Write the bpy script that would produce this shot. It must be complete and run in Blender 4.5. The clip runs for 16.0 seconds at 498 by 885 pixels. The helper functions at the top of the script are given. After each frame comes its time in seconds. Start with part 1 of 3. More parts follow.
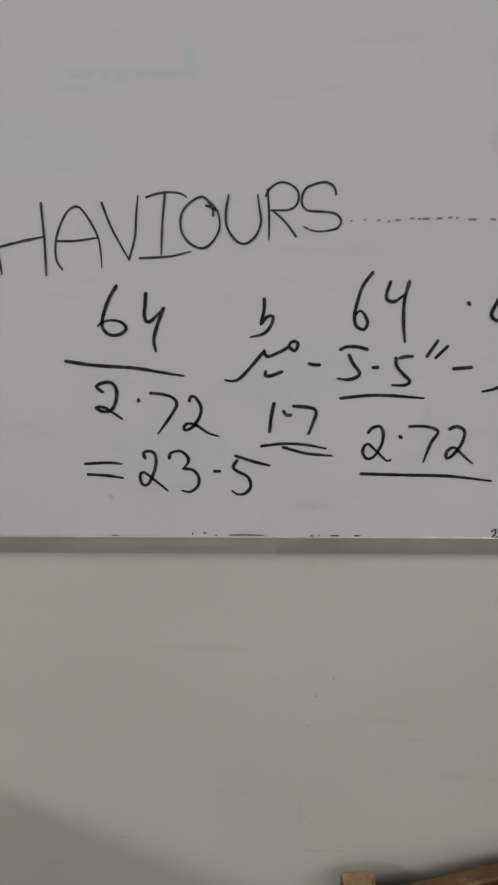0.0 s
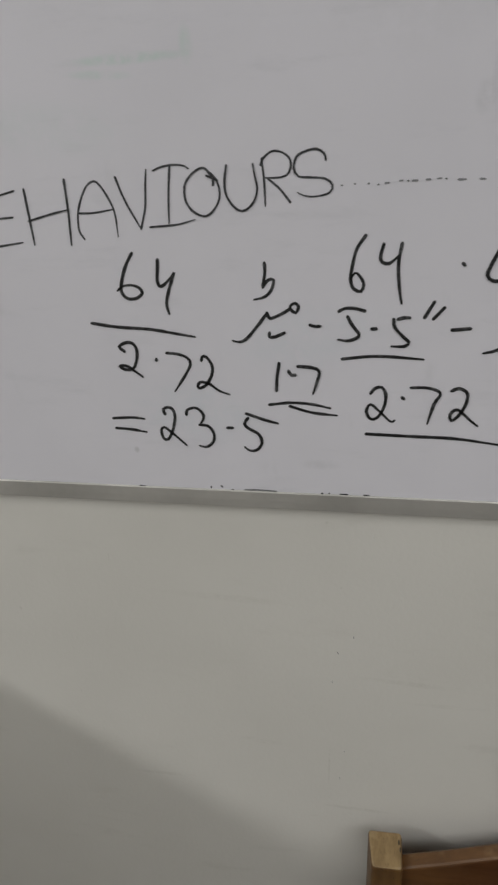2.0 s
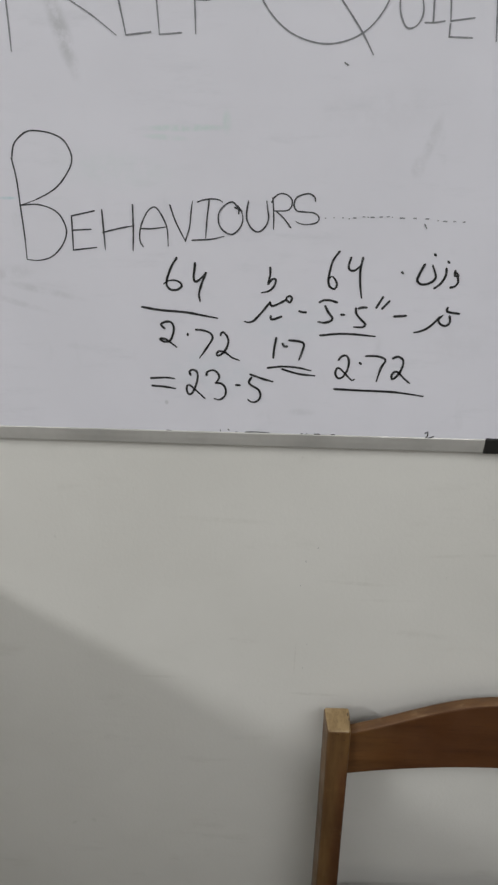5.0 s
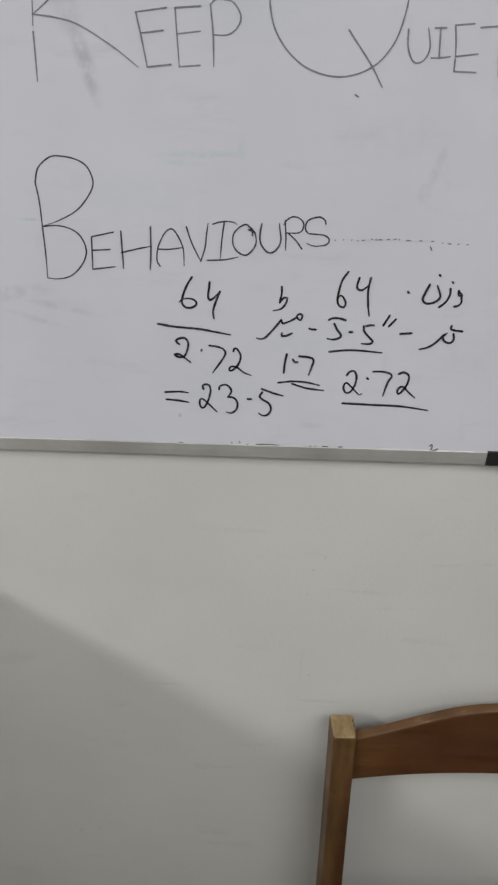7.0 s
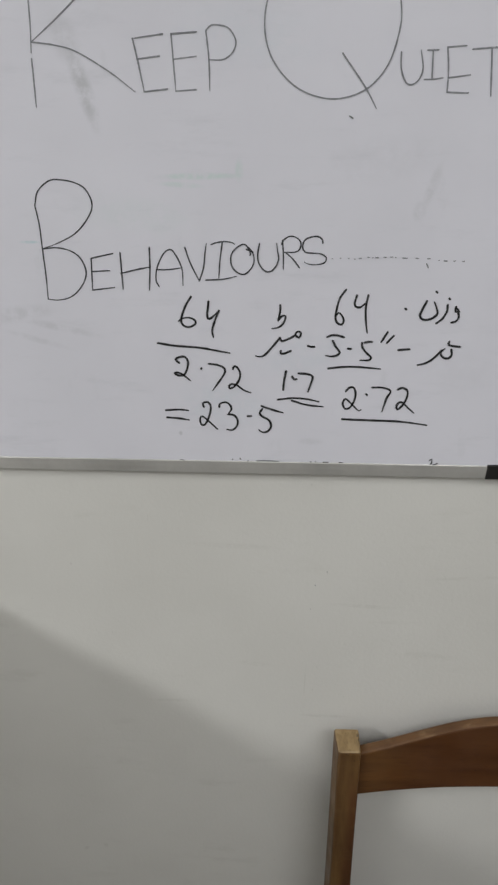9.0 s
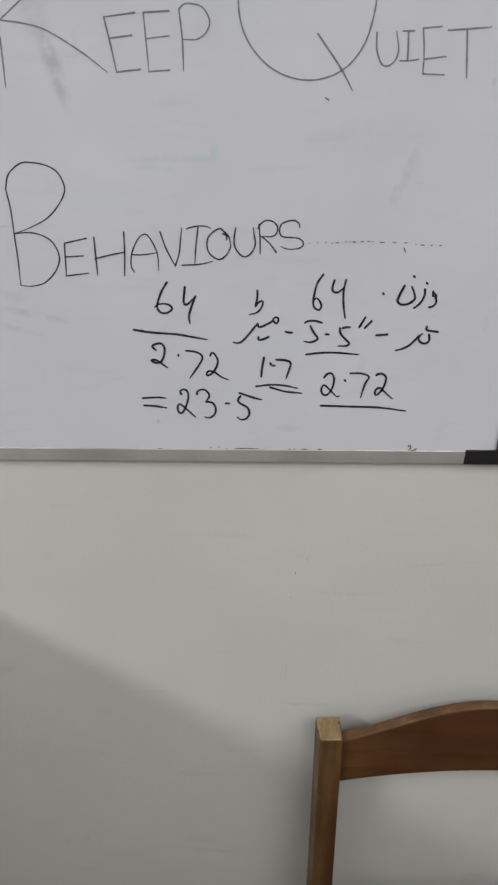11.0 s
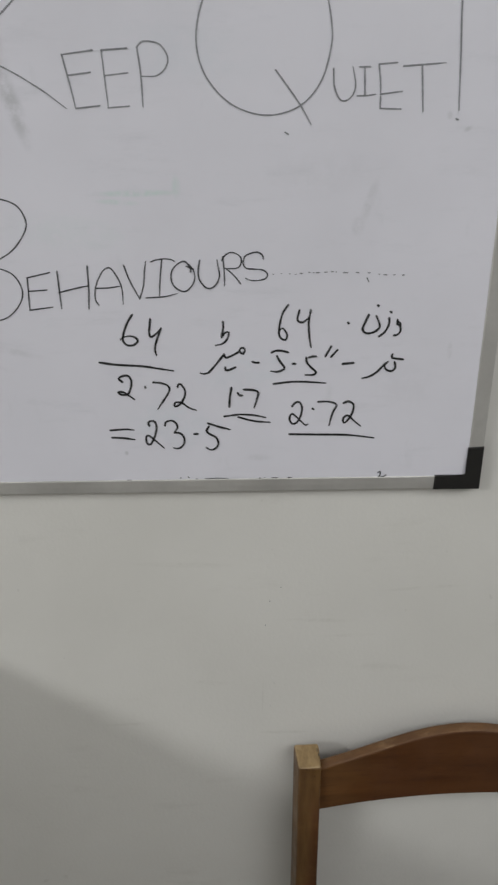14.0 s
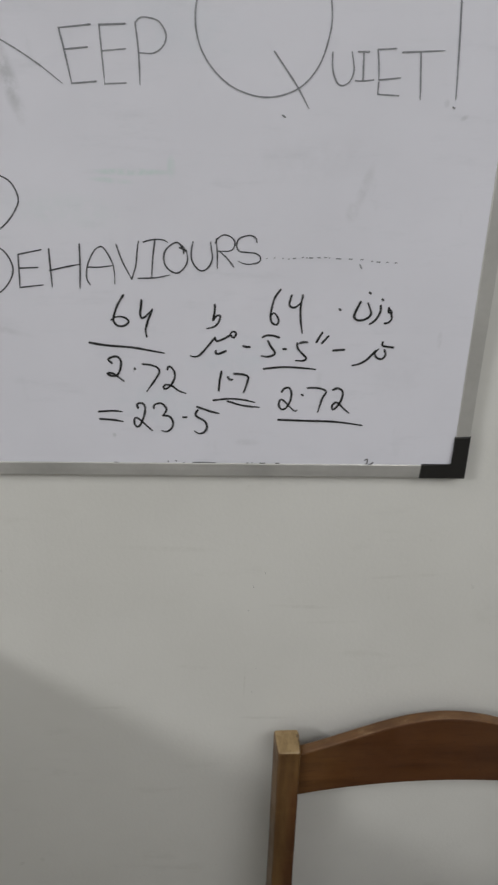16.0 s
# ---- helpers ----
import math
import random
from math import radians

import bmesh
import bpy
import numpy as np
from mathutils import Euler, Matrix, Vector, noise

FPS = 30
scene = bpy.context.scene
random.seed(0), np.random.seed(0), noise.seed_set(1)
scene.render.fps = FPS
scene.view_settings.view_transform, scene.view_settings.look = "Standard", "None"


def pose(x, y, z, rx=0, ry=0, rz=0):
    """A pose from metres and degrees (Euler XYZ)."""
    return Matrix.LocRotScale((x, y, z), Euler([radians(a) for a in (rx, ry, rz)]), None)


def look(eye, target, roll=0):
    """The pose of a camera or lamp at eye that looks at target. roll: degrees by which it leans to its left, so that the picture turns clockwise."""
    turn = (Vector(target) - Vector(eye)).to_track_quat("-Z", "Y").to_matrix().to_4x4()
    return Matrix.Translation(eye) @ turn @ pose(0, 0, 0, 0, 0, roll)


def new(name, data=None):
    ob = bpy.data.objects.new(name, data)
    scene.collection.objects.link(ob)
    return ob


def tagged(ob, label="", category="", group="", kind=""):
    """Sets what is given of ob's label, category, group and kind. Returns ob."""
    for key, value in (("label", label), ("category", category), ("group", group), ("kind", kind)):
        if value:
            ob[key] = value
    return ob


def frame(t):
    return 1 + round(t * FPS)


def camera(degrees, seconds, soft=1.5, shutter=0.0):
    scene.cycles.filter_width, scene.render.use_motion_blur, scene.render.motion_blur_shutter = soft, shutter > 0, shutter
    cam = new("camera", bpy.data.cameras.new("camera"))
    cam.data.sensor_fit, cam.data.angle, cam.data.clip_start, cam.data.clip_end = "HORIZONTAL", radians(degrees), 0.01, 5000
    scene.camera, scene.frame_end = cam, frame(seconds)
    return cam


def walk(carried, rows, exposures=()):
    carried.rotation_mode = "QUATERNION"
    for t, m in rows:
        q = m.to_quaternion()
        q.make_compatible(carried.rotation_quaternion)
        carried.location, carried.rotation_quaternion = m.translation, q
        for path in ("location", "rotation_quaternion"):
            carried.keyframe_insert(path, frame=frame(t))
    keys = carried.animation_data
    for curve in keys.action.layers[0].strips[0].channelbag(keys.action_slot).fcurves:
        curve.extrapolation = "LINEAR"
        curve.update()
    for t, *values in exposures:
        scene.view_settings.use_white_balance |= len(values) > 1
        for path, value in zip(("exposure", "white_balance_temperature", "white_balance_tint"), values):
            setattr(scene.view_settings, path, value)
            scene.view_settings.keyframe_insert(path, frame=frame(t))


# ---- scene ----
cam = camera(40.0, 16.0, soft=2.4, shutter=0.5)
LAMP_SIDE, LAMP_MAIN, LAMP_MIDDLE = 52.0, 50.0, 9.0
PATH = [
    (0, (-0.298, -0.444, 0.327), (-0.342, 1.337, -0.584), -0.6),
    (0.5, (-0.289, -0.456, 0.335), (-0.319, 1.326, -0.572), -0.5),
    (1, (-0.283, -0.463, 0.328), (-0.305, 1.299, -0.616), -0.8),
    (1.5, (-0.253, -0.462, 0.317), (-0.37, 1.289, -0.642), -1.5),
    (2, (-0.209, -0.474, 0.318), (-0.608, 1.252, -0.61), -4.3),
    (2.2, (-0.196, -0.476, 0.328), (-0.598, 1.242, -0.616), -4.9),
    (2.5, (-0.186, -0.523, 0.315), (-0.474, 1.202, -0.656), -4.2),
    (2.7, (-0.207, -0.573, 0.32), (-0.449, 1.147, -0.672), -3.1),
    (3, (-0.239, -0.658, 0.325), (-0.427, 1.062, -0.678), -1.1),
    (3.2, (-0.252, -0.698, 0.324), (-0.345, 1.027, -0.683), -1.1),
    (3.5, (-0.262, -0.712, 0.332), (-0.345, 1.04, -0.629), -1.1),
    (4, (-0.269, -0.703, 0.351), (-0.411, 1.083, -0.537), -1.0),
    (6.5, (-0.251, -0.732, 0.36), (-0.388, 1.06, -0.518), 0.2),
    (7, (-0.28, -0.736, 0.367), (-0.411, 1.069, -0.483), -0.0),
    (7.5, (-0.262, -0.731, 0.373), (-0.404, 1.072, -0.481), -0.3),
    (8, (-0.273, -0.741, 0.368), (-0.385, 1.073, -0.465), -0.4),
    (8.5, (-0.28, -0.734, 0.373), (-0.419, 1.071, -0.476), -0.9),
    (9, (-0.278, -0.736, 0.377), (-0.416, 1.08, -0.449), -0.8),
    (11.5, (-0.277, -0.733, 0.366), (-0.348, 1.079, -0.478), -0.6),
    (12, (-0.27, -0.74, 0.374), (-0.402, 1.094, -0.413), -1.1),
    (12.5, (-0.279, -0.735, 0.379), (-0.353, 1.101, -0.41), -0.7),
    (13, (-0.277, -0.729, 0.375), (-0.361, 1.101, -0.428), -0.8),
    (13.5, (-0.278, -0.725, 0.378), (-0.324, 1.114, -0.405), -0.9),
    (14, (-0.265, -0.723, 0.383), (-0.284, 1.107, -0.424), -1.1),
    (14.5, (-0.252, -0.728, 0.379), (-0.24, 1.1, -0.432), -0.8),
    (15, (-0.257, -0.726, 0.376), (-0.251, 1.094, -0.451), -0.3),
    (15.5, (-0.265, -0.726, 0.374), (-0.305, 1.092, -0.459), -0.5),
    (16, (-0.271, -0.727, 0.374), (-0.241, 1.095, -0.451), 0.9),
]
EXPOSURES = [
    (0.0, -0.65, 6750, 10), (1.5, -0.64, 6750, 10), (2.5, -0.48, 6650, 10), (2.8, -0.37, 6600, 10), (3.2, -0.08, 6570, 10), (3.6, -0.01, 6550, 10),
    (4.2, -0.22, 6500, 10), (6.3, -0.24, 6500, 10), (9.0, -0.25, 6500, 10), (11.5, -0.25, 6500, 10), (12.0, -0.26, 6500, 10), (12.5, -0.34, 6500, 10), (16.0, -0.34, 6500, 10),
]
BOARD_Z = 1.21
walk(cam, [(t, pose(0, 0, BOARD_Z) @ look(eye, target, roll)) for t, eye, target, roll in PATH], exposures=EXPOSURES)

# ---- light: a closed room, one ceiling lamp and two added fill lights ----
world = bpy.data.worlds.new("room_air")
scene.world = world
world.use_nodes = True
world.node_tree.nodes["Background"].inputs["Color"].default_value = (0.9, 0.95, 1.0, 1)
world.node_tree.nodes["Background"].inputs["Strength"].default_value = 0.02


def area_lamp(name, at, tilt, size_x, size_y, watts, colour):
    data = bpy.data.lights.new(name, "AREA")
    data.shape, data.size, data.size_y = "RECTANGLE", size_x, size_y
    data.energy, data.color = watts, colour
    ob = new(name, data)
    ob.matrix_world = pose(*at, 0, tilt, 0)
    return ob


area_lamp("ceiling_light_side", (-3.08, -2.2, 2.55), -50, 0.25, 1.2, LAMP_SIDE, (0.975, 0.99, 0.985))
# Unseen fills: main evens out the wall, middle softens the shade's edge.
area_lamp("fill_light_main", (1.15, -1.75, 2.72), 0, 2.2, 1.2, LAMP_MAIN, (0.97, 0.99, 0.995))
area_lamp("fill_light_middle", (-1.6, -1.2, 2.74), 0, 1.2, 0.6, LAMP_MIDDLE, (0.975, 0.99, 0.985))


# ---- materials ----
def material(name, colour, rough=0.5, metal=0.0):
    mat = bpy.data.materials.new(name)
    mat.use_nodes = True
    nt = mat.node_tree
    b = nt.nodes["Principled BSDF"]
    b.inputs["Base Color"].default_value = (*colour, 1)
    b.inputs["Roughness"].default_value = rough
    b.inputs["Metallic"].default_value = metal
    return mat, nt, b


def coords(nt, scale=(1, 1, 1), use="Object"):
    tc = nt.nodes.new("ShaderNodeTexCoord")
    mp = nt.nodes.new("ShaderNodeMapping")
    mp.inputs["Scale"].default_value = scale
    nt.links.new(tc.outputs[use], mp.inputs["Vector"])
    return mp.outputs["Vector"]


def noise_of(nt, vector, scale, detail=4.0, rough=0.55):
    n = nt.nodes.new("ShaderNodeTexNoise")
    n.inputs["Scale"].default_value = scale
    n.inputs["Detail"].default_value = detail
    n.inputs["Roughness"].default_value = rough
    nt.links.new(vector, n.inputs["Vector"])
    return n.outputs["Fac"]


def ramp(nt, fac, lo, hi, a=0.0, b=1.0):
    r = nt.nodes.new("ShaderNodeMapRange")
    r.interpolation_type = "SMOOTHSTEP"
    for key, value in (("From Min", lo), ("From Max", hi), ("To Min", a), ("To Max", b)):
        r.inputs[key].default_value = value
    nt.links.new(fac, r.inputs["Value"])
    return r.outputs["Result"]


def times(nt, a, b, op="MULTIPLY"):
    m = nt.nodes.new("ShaderNodeMath")
    m.operation = op
    for socket, value in zip(m.inputs, (a, b)):
        if isinstance(value, (int, float)):
            socket.default_value = value
        else:
            nt.links.new(value, socket)
    return m.outputs["Value"]


def blend(nt, fac, a, b):
    m = nt.nodes.new("ShaderNodeMix")
    m.data_type = "RGBA"
    if isinstance(fac, (int, float)):
        m.inputs["Factor"].default_value = fac
    else:
        nt.links.new(fac, m.inputs["Factor"])
    for socket, value in ((m.inputs[6], a), (m.inputs[7], b)):
        if isinstance(value, tuple):
            socket.default_value = (*value, 1)
        else:
            nt.links.new(value, socket)
    return m.outputs[2]


def bumped(nt, b, height, strength, distance):
    bump = nt.nodes.new("ShaderNodeBump")
    bump.inputs["Strength"].default_value = strength
    bump.inputs["Distance"].default_value = distance
    nt.links.new(height, bump.inputs["Height"])
    nt.links.new(bump.outputs["Normal"], b.inputs["Normal"])


def blob(nt, x, z, half_x, half_z, turn=0.0):
    """1 in the middle of a soft elliptic patch on the board, 0 outside; metres from the board's corner."""
    tc = nt.nodes.new("ShaderNodeTexCoord")
    mp = nt.nodes.new("ShaderNodeMapping")
    mp.vector_type = "TEXTURE"
    mp.inputs["Location"].default_value = (x, 0, z)
    mp.inputs["Rotation"].default_value = (0, radians(turn), 0)
    mp.inputs["Scale"].default_value = (half_x, 1, half_z)
    nt.links.new(tc.outputs["Object"], mp.inputs["Vector"])
    ln = nt.nodes.new("ShaderNodeVectorMath")
    ln.operation = "LENGTH"
    nt.links.new(mp.outputs["Vector"], ln.inputs[0])
    return ramp(nt, ln.outputs["Value"], 1.0, 0.25)


def wall_paint(name, base, mottled, dirty, smears=()):
    mat, nt, b = material(name, base, 0.62)
    v = coords(nt)
    colour = blend(nt, ramp(nt, noise_of(nt, v, 3.5, 5), 0.35, 0.7), base, mottled)
    grime = times(nt, ramp(nt, noise_of(nt, coords(nt, (1.6, 1, 5)), 4.0, 6, 0.65), 0.56, 0.78), 0.3)
    colour = blend(nt, grime, colour, dirty)
    specks = times(nt, ramp(nt, noise_of(nt, coords(nt, (1, 1, 0.55)), 95.0, 2), 0.74, 0.78), 0.12)
    colour = blend(nt, specks, colour, (0.25, 0.23, 0.2))
    ragged = ramp(nt, noise_of(nt, coords(nt, (1, 1, 2)), 45.0, 5, 0.7), 0.35, 0.65)
    for x, z, hx, hz, turn, much in smears:
        colour = blend(nt, times(nt, times(nt, blob(nt, x, z, hx, hz, turn), ragged), much), colour, dirty)
    nt.links.new(colour, b.inputs["Base Color"])
    height = times(nt, noise_of(nt, v, 180.0, 3), noise_of(nt, v, 16.0, 3), "ADD")
    bumped(nt, b, height, 0.16, 0.002)
    return mat


def board_enamel():
    base = (0.755, 0.745, 0.808)
    mat, nt, b = material("board_enamel", base, 0.38)
    v = coords(nt)
    colour = blend(nt, ramp(nt, noise_of(nt, v, 5.0, 4), 0.3, 0.75), base, (0.712, 0.703, 0.762))
    # wiped traces: long faint streaks left by the duster
    wipe = times(nt, ramp(nt, noise_of(nt, coords(nt, (1.0, 1, 4.5)), 9.0, 6, 0.7), 0.52, 0.8), 0.3)
    colour = blend(nt, wipe, colour, (0.52, 0.53, 0.57))
    ghost = times(nt, ramp(nt, noise_of(nt, coords(nt, (2.2, 1, 1.0)), 14.0, 5, 0.6), 0.6, 0.8), 0.16)
    colour = blend(nt, ghost, colour, (0.45, 0.47, 0.48))
    rough_edge = ramp(nt, noise_of(nt, v, 60.0, 4, 0.65), 0.3, 0.62)
    for x, z, hx, hz, turn, tint, much in STAINS:
        patch = times(nt, times(nt, blob(nt, x, z, hx, hz, turn), rough_edge), much)
        colour = blend(nt, patch, colour, tint)
    nt.links.new(colour, b.inputs["Base Color"])
    nt.links.new(ramp(nt, noise_of(nt, v, 11.0, 4), 0.3, 0.7, 0.32, 0.48), b.inputs["Roughness"])
    bumped(nt, b, noise_of(nt, v, 30.0, 2), 0.04, 0.001)
    return mat


GREY, GREEN, BLUE = (0.33, 0.34, 0.34), (0.42, 0.66, 0.55), (0.45, 0.62, 0.66)
STAINS = [
    (-0.491, 0.418, 0.011, 0.050, -15, GREY, 0.42),
    (-0.505, 0.460, 0.018, 0.030, -20, GREY, 0.2),
    (-0.380, 0.337, 0.050, 0.0045, 0, GREEN, 0.4),
    (-0.400, 0.329, 0.028, 0.004, 4, GREEN, 0.25),
    (-0.340, 0.342, 0.006, 0.014, 0, GREEN, 0.25),
    (-0.147, 0.326, 0.007, 0.028, 18, GREY, 0.2),
    (-0.158, 0.302, 0.009, 0.012, 0, GREY, 0.2),
    (-0.566, 0.273, 0.018, 0.0020, 0, BLUE, 0.7),
    (-0.590, 0.195, 0.055, 0.012, -8, GREY, 0.2),
    (-0.545, 0.180, 0.060, 0.006, 12, GREY, 0.2),
    (-0.570, 0.165, 0.050, 0.005, 16, GREY, 0.16),
    (-0.360, 0.090, 0.070, 0.035, 10, BLUE, 0.12),
    (-0.270, 0.150, 0.080, 0.030, -12, BLUE, 0.1),
    (-0.450, 0.300, 0.090, 0.025, 5, GREEN, 0.08),
    (-0.200, 0.350, 0.090, 0.030, -6, GREY, 0.06),
    (-0.330, 0.460, 0.100, 0.035, 8, BLUE, 0.08),
    (-0.100, 0.130, 0.050, 0.040, 20, GREY, 0.06),
    (-0.052, 0.170, 0.004, 0.012, 0, GREY, 0.22),
    (-0.415, 0.053, 0.003, 0.004, 0, GREY, 0.4),
    (-0.262, 0.045, 0.020, 0.006, 0, GREY, 0.14),
    (-0.056, 0.390, 0.006, 0.003, -30, GREY, 0.3),
    (-0.075, 0.402, 0.004, 0.005, 0, GREY, 0.2),
]


def aluminium():
    mat, nt, b = material("brushed_aluminium", (0.5, 0.5, 0.48), 0.5, 0.65)
    v = coords(nt, (30, 30, 30))
    tone = blend(nt, ramp(nt, noise_of(nt, coords(nt, (2.2, 1, 1.5)), 2.2, 3), 0.3, 0.75), (0.62, 0.605, 0.58), (0.44, 0.43, 0.41))
    nt.links.new(tone, b.inputs["Base Color"])
    nt.links.new(ramp(nt, noise_of(nt, v, 3.0, 3), 0.3, 0.7, 0.46, 0.62), b.inputs["Roughness"])
    return mat


def ink(name, dark, faded, dryness):
    mat, nt, b = material(name, dark, 0.55)
    v = coords(nt)
    worn = times(nt, ramp(nt, noise_of(nt, v, 210.0, 3, 0.7), 0.42, 0.72), ramp(nt, noise_of(nt, v, 22.0, 3), 0.3, 0.65))
    nt.links.new(blend(nt, times(nt, worn, dryness), dark, faded), b.inputs["Base Color"])
    return mat


def varnished_wood(name, dark, light, grain, second=None, where=None, worn_to=None, wear=0.3):
    """Streaked varnished wood; second is a further tone that where(nt) brings in, worn_to the bared wood of rubbed patches."""
    mat, nt, b = material(name, light, 0.36)
    v = coords(nt, grain)
    figure = noise_of(nt, v, 9.0, 6, 0.6)
    pores = noise_of(nt, v, 60.0, 3, 0.6)
    colour = blend(nt, ramp(nt, figure, 0.3, 0.7), dark, light)
    if second:
        colour = blend(nt, where(nt), colour, blend(nt, ramp(nt, figure, 0.25, 0.75), tuple(0.62 * c for c in second), second))
    colour = blend(nt, times(nt, ramp(nt, pores, 0.55, 0.75), 0.35), colour, tuple(0.45 * c for c in dark))
    worn = ramp(nt, noise_of(nt, coords(nt), 14.0, 4, 0.65), 0.62, 0.8)
    colour = blend(nt, times(nt, worn, 0.3), colour, tuple(min(1.0, 1.35 * c) for c in light))
    if worn_to:
        rubbed = ramp(nt, noise_of(nt, coords(nt, (1, 1.6, 1.6)), 26.0, 3, 0.6), 0.52, 0.72)
        colour = blend(nt, times(nt, rubbed, wear), colour, worn_to)
    knocks = ramp(nt, noise_of(nt, coords(nt), 150.0, 2, 0.5), 0.73, 0.77)
    colour = blend(nt, times(nt, knocks, 0.55), colour, tuple(0.3 * c for c in dark))
    nt.links.new(colour, b.inputs["Base Color"])
    nt.links.new(ramp(nt, noise_of(nt, coords(nt), 25.0, 4), 0.3, 0.7, 0.36, 0.55), b.inputs["Roughness"])
    bumped(nt, b, pores, 0.12, 0.001)
    return mat


def axis_of(nt, key):
    tc = nt.nodes.new("ShaderNodeTexCoord")
    sep = nt.nodes.new("ShaderNodeSeparateXYZ")
    nt.links.new(tc.outputs["Object"], sep.inputs[0])
    return sep.outputs[key]


def rail_ends(nt):
    """Towards both ends of the crest rail the varnish is paler, with a ragged border."""
    ragged = times(nt, times(nt, noise_of(nt, coords(nt, (1, 3, 3)), 12.0, 4, 0.6), 0.5, "SUBTRACT"), 0.16)
    return ramp(nt, times(nt, times(nt, axis_of(nt, "X"), 0.0, "ABSOLUTE"), ragged, "ADD"), 0.075, 0.205, 0.0, 0.85)


def red_half(nt):
    """The inner half of a back post is redder and darker, low down more than above."""
    wave = times(nt, times(nt, noise_of(nt, coords(nt, (1, 1, 0.25)), 30.0, 3, 0.6), 0.5, "SUBTRACT"), 0.02)
    inner = ramp(nt, times(nt, times(nt, axis_of(nt, "X"), 0.0, "ABSOLUTE"), wave, "ADD"), 0.226, 0.212)
    return times(nt, inner, ramp(nt, axis_of(nt, "Z"), 0.78, 0.70, 0.12, 0.9))


SMEARS = [
    (-0.170, 1.010, 0.080, 0.0045, 2, 0.3),
    (-0.140, 0.985, 0.060, 0.0035, -2, 0.22),
    (-0.620, 0.490, 0.010, 0.005, -35, 0.55),
    (-0.585, 0.500, 0.006, 0.009, 10, 0.4),
    (-0.330, 0.905, 0.030, 0.006, 4, 0.3),
    (-0.450, 0.830, 0.070, 0.004, -3, 0.25),
    (-0.260, 0.880, 0.0015, 0.040, 2, 0.4),
    (-0.360, 1.100, 0.090, 0.006, 2, 0.2),
    (-0.050, 1.060, 0.070, 0.004, -4, 0.25),
    (-0.100, 0.930, 0.060, 0.010, 5, 0.2),
    (-0.230, 0.812, 0.050, 0.004, 0, 0.35),
    (-0.540, 0.700, 0.060, 0.012, 8, 0.18),
]
PAINT = wall_paint("wall_paint", (0.705, 0.690, 0.656), (0.668, 0.653, 0.618), (0.50, 0.485, 0.44), SMEARS)
CEILING_PAINT = wall_paint("ceiling_paint", (0.78, 0.78, 0.76), (0.75, 0.75, 0.73), (0.6, 0.6, 0.57))
ENAMEL = board_enamel()
ALUMINIUM = aluminium()
INK_THIN = ink("grey_dry_ink", (0.026, 0.026, 0.03), (0.24, 0.25, 0.27), 0.6)
INK_BOLD = ink("black_marker_ink", (0.007, 0.007, 0.008), (0.20, 0.20, 0.21), 0.55)
INK_DRY = ink("pale_dry_ink", (0.21, 0.212, 0.23), (0.44, 0.45, 0.47), 0.85)
INK_FAINT = ink("faint_ink", (0.14, 0.145, 0.15), (0.45, 0.46, 0.48), 0.8)
WOOD_POST = varnished_wood("honey_wood", (0.085, 0.040, 0.012), (0.165, 0.088, 0.030), (5, 5, 0.5), (0.105, 0.040, 0.0135), red_half, (0.22, 0.13, 0.05), 0.18)
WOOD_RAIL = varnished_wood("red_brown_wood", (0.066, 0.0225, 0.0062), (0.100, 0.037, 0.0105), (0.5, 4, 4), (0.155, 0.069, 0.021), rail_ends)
END_GRAIN = varnished_wood("pale_end_grain", (0.21, 0.135, 0.058), (0.34, 0.232, 0.112), (9, 3, 9), worn_to=(0.46, 0.34, 0.19), wear=0.5)
WOOD_LIT_EDGE = varnished_wood("worn_lit_edge_wood", (0.090, 0.038, 0.012), (0.172, 0.083, 0.030), (1.2, 5, 5), worn_to=(0.30, 0.19, 0.095), wear=0.5)
WOOD_SEAT = varnished_wood("pale_worn_wood", (0.12, 0.07, 0.035), (0.20, 0.125, 0.068), (0.5, 4, 5), worn_to=(0.34, 0.25, 0.16), wear=0.45)
WOOD_BACK_RAIL = varnished_wood("dark_stained_wood", (0.028, 0.0165, 0.007), (0.085, 0.054, 0.025), (0.9, 4, 5), worn_to=(0.165, 0.11, 0.055), wear=0.5)

PLASTIC, nt, b = material("black_plastic", (0.012, 0.011, 0.010), 0.48)
bumped(nt, b, noise_of(nt, coords(nt), 300.0, 2), 0.1, 0.0005)

VINYL, nt, b = material("dark_vinyl", (0.005, 0.005, 0.008), 0.7)
b.inputs["Specular IOR Level"].default_value = 0.15
nt.links.new(blend(nt, ramp(nt, noise_of(nt, coords(nt), 18.0, 4), 0.4, 0.7), (0.003, 0.003, 0.006), (0.006, 0.0055, 0.010)), b.inputs["Base Color"])
bumped(nt, b, noise_of(nt, coords(nt), 420.0, 3), 0.25, 0.0008)

FLOOR, nt, b = material("terrazzo", (0.18, 0.17, 0.155), 0.4)
nt.links.new(blend(nt, ramp(nt, noise_of(nt, coords(nt), 70.0, 3), 0.45, 0.6), (0.19, 0.18, 0.165), (0.12, 0.115, 0.105)), b.inputs["Base Color"])


# ---- mesh helpers ----
def part(name, bm, mat, parent=None, label="", smooth=False):
    me = bpy.data.meshes.new(name)
    bmesh.ops.recalc_face_normals(bm, faces=bm.faces[:])
    bm.to_mesh(me)
    bm.free()
    me.materials.append(mat)
    if smooth:
        for p in me.polygons:
            p.use_smooth = True
    ob = new(name, me)
    if parent:
        ob.parent = parent
    return tagged(ob, label)


